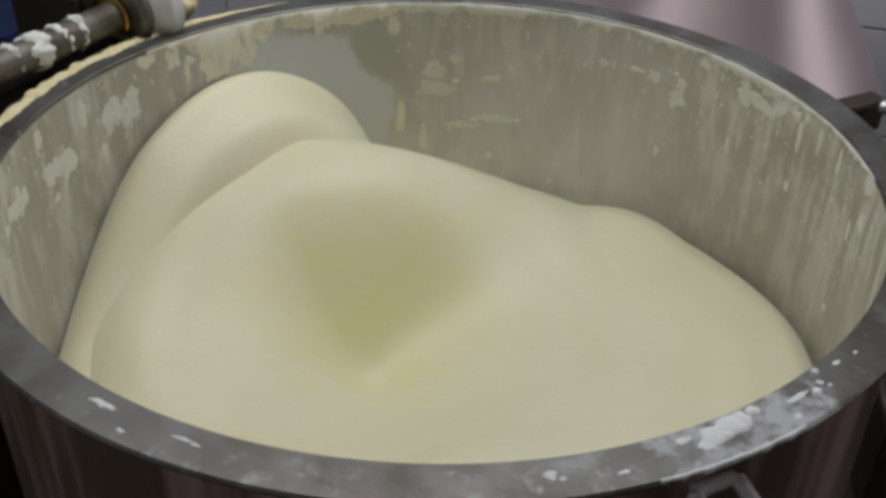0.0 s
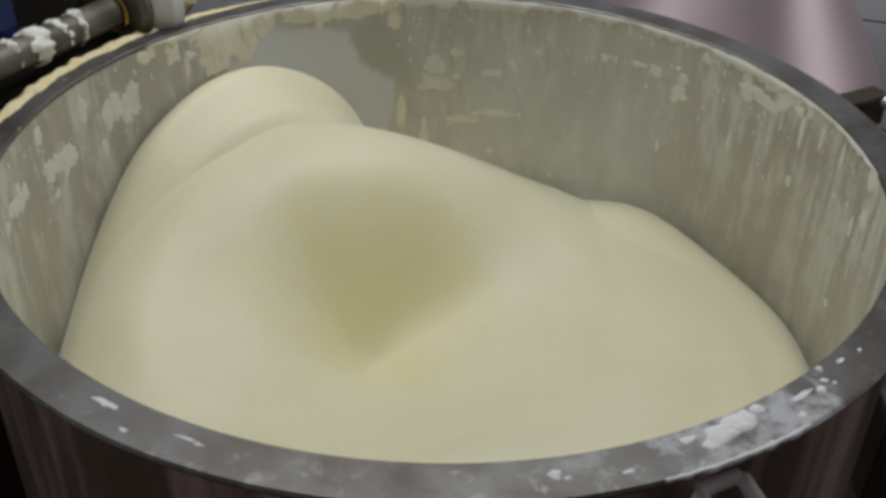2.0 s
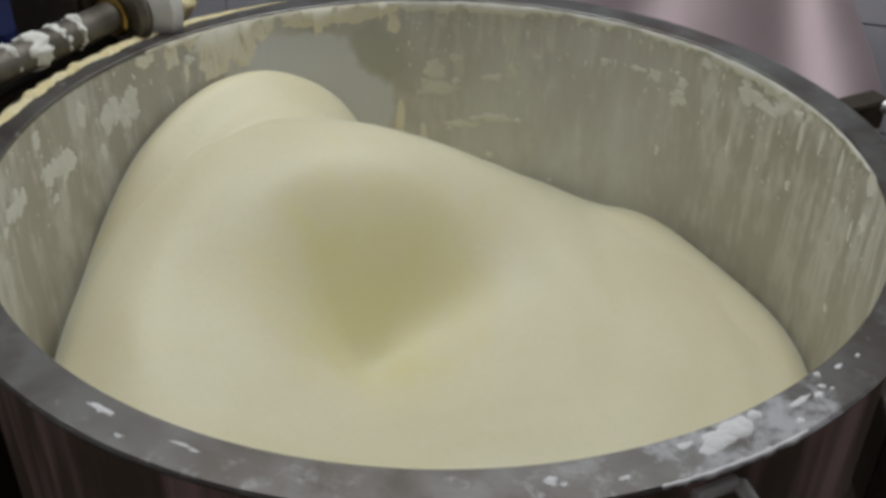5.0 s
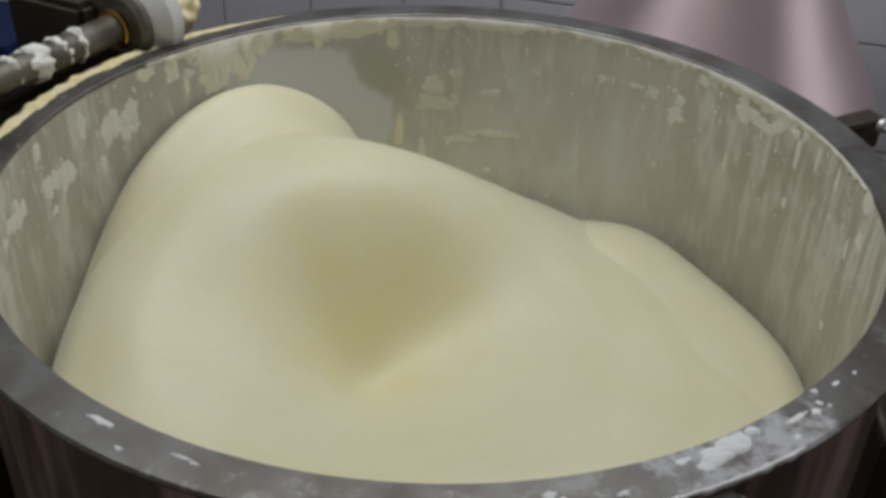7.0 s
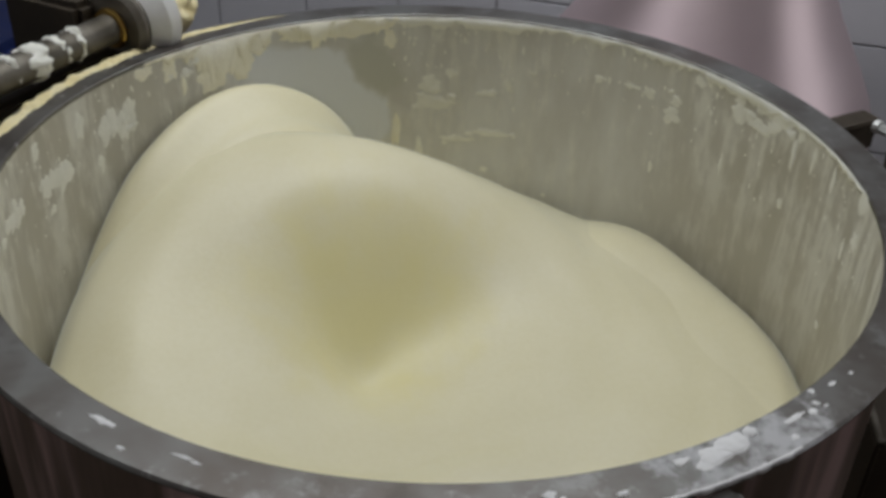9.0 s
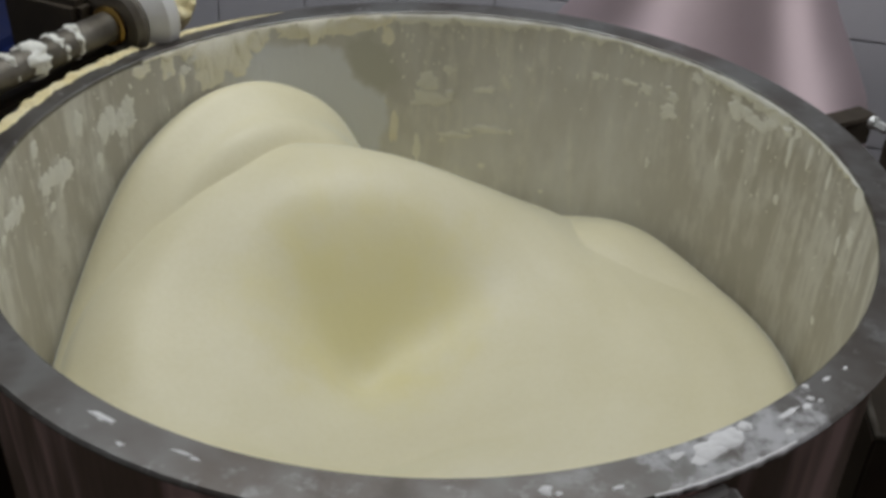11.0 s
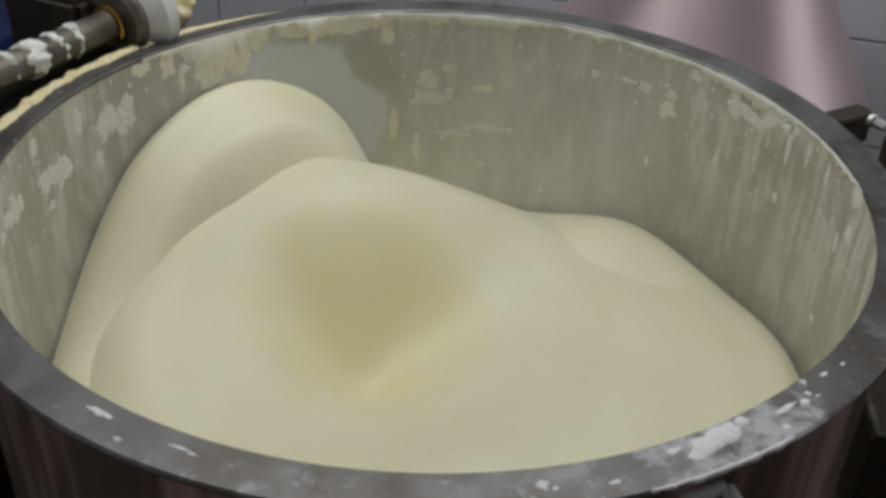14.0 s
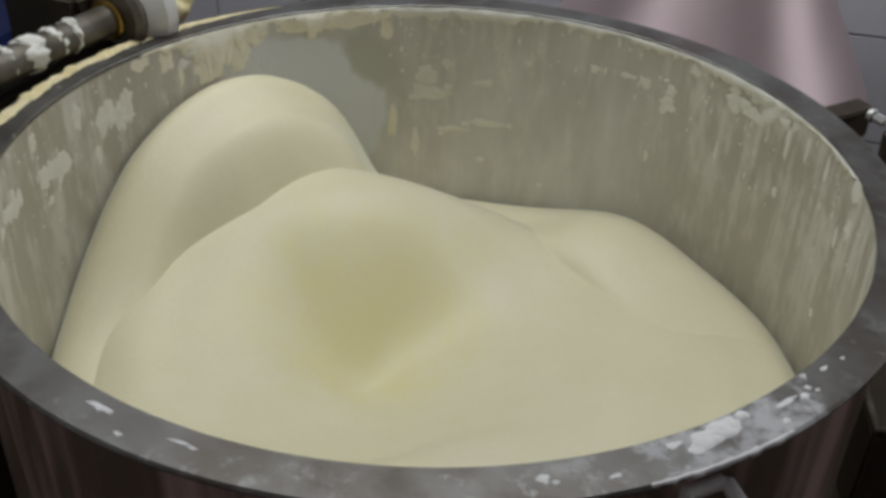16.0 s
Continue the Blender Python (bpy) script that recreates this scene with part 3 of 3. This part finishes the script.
def mound(height, radius, floor_z, origin, rings=100, segments=200):
    bm = bmesh.new()
    ox, oy, oz = origin
    top = bm.verts.new((-ox, -oy, height(0, 0) - oz))
    last = None
    for k in range(1, rings + 1):
        r = radius * k / rings
        ring = []
        for i in range(segments):
            a = 2 * math.pi * i / segments
            x, y = r * math.cos(a), r * math.sin(a)
            ring.append(bm.verts.new((x - ox, y - oy, height(x, y) - oz)))
        for i in range(segments):
            j = (i + 1) % segments
            if last is None:
                bm.faces.new((top, ring[i], ring[j]))
            else:
                bm.faces.new((last[i], ring[i], ring[j], last[j]))
        last = ring
    low = [bm.verts.new((v.co.x * 0.97, v.co.y * 0.97, floor_z - oz)) for v in last]
    for i in range(segments):
        j = (i + 1) % segments
        bm.faces.new((last[i], low[i], low[j], last[j]))
    bm.faces.new(low)
    return smooth(bm)


PIVOT = (0.0, -0.14, 0.60)


def dough():
    lump = thing("dough", "soft pale yellow dough churning in the steel bowl", "dough", pose(0, 0, 0))
    part("dough_body", mound(body_height, 0.3975, 0.44, (0, 0, 0)), DOUGH, lump)
    fold = part("dough_fold", mound(fold_height, 0.394, 0.50, PIVOT), HOLLOW_DOUGH, lump, "rolling fold with a deep hollow", m=pose(*PIVOT))
    return lump, fold


# machine beside the bowl
def shaft_unit():
    unit = thing("bowl_shaft", "greasy steel shaft in a bearing, caked with dough", "machine part")
    a, b = Vector((-0.475, 0.065, 0.872)), Vector((-0.376, 0.262, 0.872))
    way = (b - a).normalized()
    part("shaft", rod(a - way * 0.25, b + way * 0.03, 0.0175), GREASY, unit)
    part("brass_ring", rod(b - way * 0.002, b + way * 0.004, 0.0235, 0.002, 32), BRASS, unit, "thin brass ring")
    part("bearing", rod(b + way * 0.004, b + way * 0.022, 0.046, 0.006, 32), GREASY, unit)
    part("collar", rod(b + way * 0.022, b + way * 0.072, 0.058, 0.016, 36), PALE, unit, "pale steel collar")
    smears = ((-0.116, 0.0186, 0.024, 0.0008), (-0.056, 0.0182, 0.010, 0.0012), (-0.150, 0.0174, 0.012, 0.001), (-0.082, 0.0172, 0.014, 0.0012))
    for k, (s, r, long, up) in enumerate(smears):
        bm = bmesh.new()
        c = b + way * s + Vector((0, 0, up))
        bmesh.ops.create_icosphere(bm, subdivisions=5, radius=1.0)
        for v in bm.verts:
            q = v.co + Vector((k * 5.0, 0, 0))
            v.co *= 1.02 + 0.22 * noise.noise(q * 1.7) + 0.05 * noise.noise(q * 4.5)
            v.co.z *= 1 + 0.7 * noise.noise(Vector((v.co.x * 2.4, v.co.y * 2.4, k * 3.0)))
        bmesh.ops.transform(bm, matrix=along(c, c + way)[0] @ Matrix.Diagonal((r, r, long, 1)), verts=bm.verts)
        part("dough_lump", smooth(bm), CRUST, unit)
    bm = bmesh.new()
    bmesh.ops.create_icosphere(bm, subdivisions=4, radius=0.029)
    for v in bm.verts:
        v.co *= 1 + 0.4 * noise.noise(v.co * 60)
    bmesh.ops.transform(bm, matrix=pose(-0.326, 0.352, 0.862) @ Matrix.Diagonal((1.1, 1, 0.8, 1)), verts=bm.verts)
    part("dough_lump", smooth(bm), YELLOW, unit)
    side = Vector((-way.y, way.x, 0))
    turn = math.degrees(math.atan2(way.y, way.x))
    c = b - way * 0.17 + side * 0.03
    part("housing", box(0.46, 0.07, 0.845, 0.006, pose(c.x, c.y, 0.4225, 0, 0, turn)), DARK, unit, "dark machine housing on the floor")
    c = b + way * 0.03 + side * 0.085
    part("bearing_block", box(0.10, 0.12, 0.90, 0.008, pose(c.x, c.y, 0.45, 0, 0, turn)), DARK, unit, "dark bearing block")
    return unit


def far_bowl():
    pot = thing("steel_vessel", "round pinkish satin steel vessel tilted on a dark stand", "steel vessel", pose(0.442, 0.770, 0))
    shape = [(0.05, 0.37), (0.13, 0.38), (0.20, 0.405), (0.255, 0.445), (0.287, 0.49), (0.299, 0.54), (0.294, 0.585), (0.278, 0.63), (0.255, 0.67), (0.232, 0.705), (0.200, 0.755), (0.155, 0.84), (0.105, 0.94)]
    part("shell", lathe(shape + [(r - 0.005, z + 0.002) for r, z in reversed(shape)], 96), SATIN, pot, m=pose(0, 0, 0.62) @ pose(0, 0, 0, 0, 3, 0) @ pose(0, 0, -0.62))
    part("stand", lathe([(0.10, 0.0), (0.17, 0.0), (0.17, 0.02), (0.11, 0.05), (0.10, 0.33), (0.14, 0.382), (0.09, 0.382)], 48), DARK, pot, "dark stand")
    return pot


def rim_bracket():
    br = thing("hinge_bracket", "grey folded steel bracket with a bright bolt by the rim", "bracket")
    m = pose(0.478, 0.222, 0.805, 0, 0, 28)
    part("plate", box(0.064, 0.030, 0.005, 0.002, m), BRACKET_STEEL, br)
    part("web", box(0.05, 0.005, 0.034, 0.002, m @ pose(0, -0.013, -0.016)), BRACKET_STEEL, br)
    c = Vector((0.500, 0.197, 0.809))
    part("bolt", rod(c, c + Vector((0.008, -0.015, 0.0)), 0.0058, 0.0015, 6), BRIGHT, br, "bright hexagonal bolt")
    part("washer", rod(c + Vector((-0.004, 0.006, 0)), c, 0.0080, 0.001, 24), BRIGHT, br)
    part("rod", rod((0.515, 0.18, 0.80), (0.53, 0.15, 0.02), 0.008), GREASY, br)
    return br


def side_cabinet():
    cab = thing("metal_cabinet", "low dark metal cabinet with pale worn edges", "cabinet", pose(0.706, 0.33, 0, 0, 0, -9))
    part("body", box(0.5, 0.6, 0.195, 0.006, pose(0.25, 0.3, 0.0975)), DARK, cab)
    part("edge_strip", box(0.010, 0.6, 0.010, 0.002, pose(0.005, 0.3, 0.2)), GREASY, cab, "pale worn edge strip")
    part("edge_strip", box(0.49, 0.010, 0.010, 0.002, pose(0.255, 0.005, 0.2)), GREASY, cab, "pale worn edge strip")
    return cab


def blue_crate():
    crate = part("crate", box(0.34, 0.26, 0.5, 0.02, pose(0, 0, 0.25)), BLUE, m=pose(-1.0, 1.24, 0.0, 0, 0, -17))
    tagged(crate, "dark blue plastic crate on the floor", "crate")


back_wall = room()
tub = bowl()
lump, fold = dough()
shaft_unit()
far_bowl()
rim_bracket()
side_cabinet()
blue_crate()
bowl_handle(tub)
rim_flour(tub)
bowl_splashes(tub)
wall_tiles(back_wall)


def motions():
    # the fold heaves and sways as it is kneaded: seconds, degrees up, degrees sideways
    heave = (
        (0, -5.7, -2.6), (0.1, -0.7, 2.6), (0.2, -3.5, 2.1), (0.3, -4, 0), (0.4, -4.9, 2.6), (0.5, -5.9, 0.1), (0.6, -3, -0.2),
        (0.7, -2.9, 2.6), (0.8, -3.4, 0.8), (1, -5.2, 1.1), (1.2, -2.2, 0.8), (1.4, -3.2, 2.6), (1.5, -3.5, 0.2), (1.6, -2.9, 2.6),
        (1.8, 0.3, 2.6), (2, -4.2, 0.7), (2.1, -2.2, 2.6), (2.2, -4.7, 0.6), (2.3, -1.9, 2.6), (2.4, 0.8, 2.6), (2.5, -4.5, 1.3),
        (2.6, -4.5, 1.8), (2.7, -4.7, 1.8), (2.8, -5, 0.6), (2.9, -1.9, 2.6), (3, -3.2, 2.6), (3.1, -4.9, 0.9), (3.2, -5.4, 0.5),
        (3.3, -4.4, 1.2), (3.4, -3.7, 2.6), (3.5, -0.2, 2.6), (3.6, -2.5, 2.6), (3.7, -5.2, 0.3), (3.8, -5.2, 0.2), (3.9, -1.4, 0.8),
        (4, -1.4, 2.6), (4.1, -1.1, 2.6), (4.2, -4.5, 1.9), (4.5, -1.8, 2.7), (4.8, -5.1, 0.3), (5.1, -1.8, 2.7), (5.4, -5.1, 0.3),
        (5.7, -1.8, 2.7), (6, -5.1, 0.3), (6.3, -2.5, 0.6), (6.4, -2.5, 2.6), (6.5, -3.5, 1.5), (6.6, -4.2, 0.9), (6.8, -5, 2.5),
        (7, -3.5, 2.6), (7.2, -3.9, 1.1), (7.4, -4.7, 2.6), (7.5, -4.4, -2.4), (7.6, -1.9, 2.6), (7.8, -2.5, -1.4), (8, -5.8, -1.2),
        (8.2, -3, 2.6), (8.4, -4.5, 0.7), (8.5, -4.5, 0.1), (8.6, -3.7, -0.8), (8.8, -3, 2.6), (9, -3, 2.6), (9.1, -5.2, 2.1),
        (9.2, -3.5, 0), (9.5, -2.3, 2.4), (9.8, -5.3, -0), (10.1, -2.3, 2.4), (10.4, -5.3, -0), (10.7, -2.3, 2.4), (11, -5.3, -0),
        (11.3, -2.2, 2.6), (11.5, -5, 0.6), (11.7, -3.4, 1.1), (11.9, -1.2, 2.6), (12, -5.4, 1.2), (12.1, -4.4, 0.8), (12.3, -5.4, 0.7),
        (12.5, -5, 2), (12.7, -4.4, 0.3), (12.9, -7.2, -2.2), (13, -5.7, -2.6), (13.2, -9, -2.6), (13.5, -9.3, -2.6), (13.7, -9.8, -2.6),
        (14, -8.2, -2.6), (14.2, -9.9, -2.6), (14.5, -10.2, -2.6), (14.7, -10.7, -2), (15, -10.7, -2.4), (15.5, -11.3, -2.4), (16, -11.7, -2.4),
    )
    walk(fold, [(t, pose(*PIVOT, up, sway)) for t, up, sway in heave])


motions()
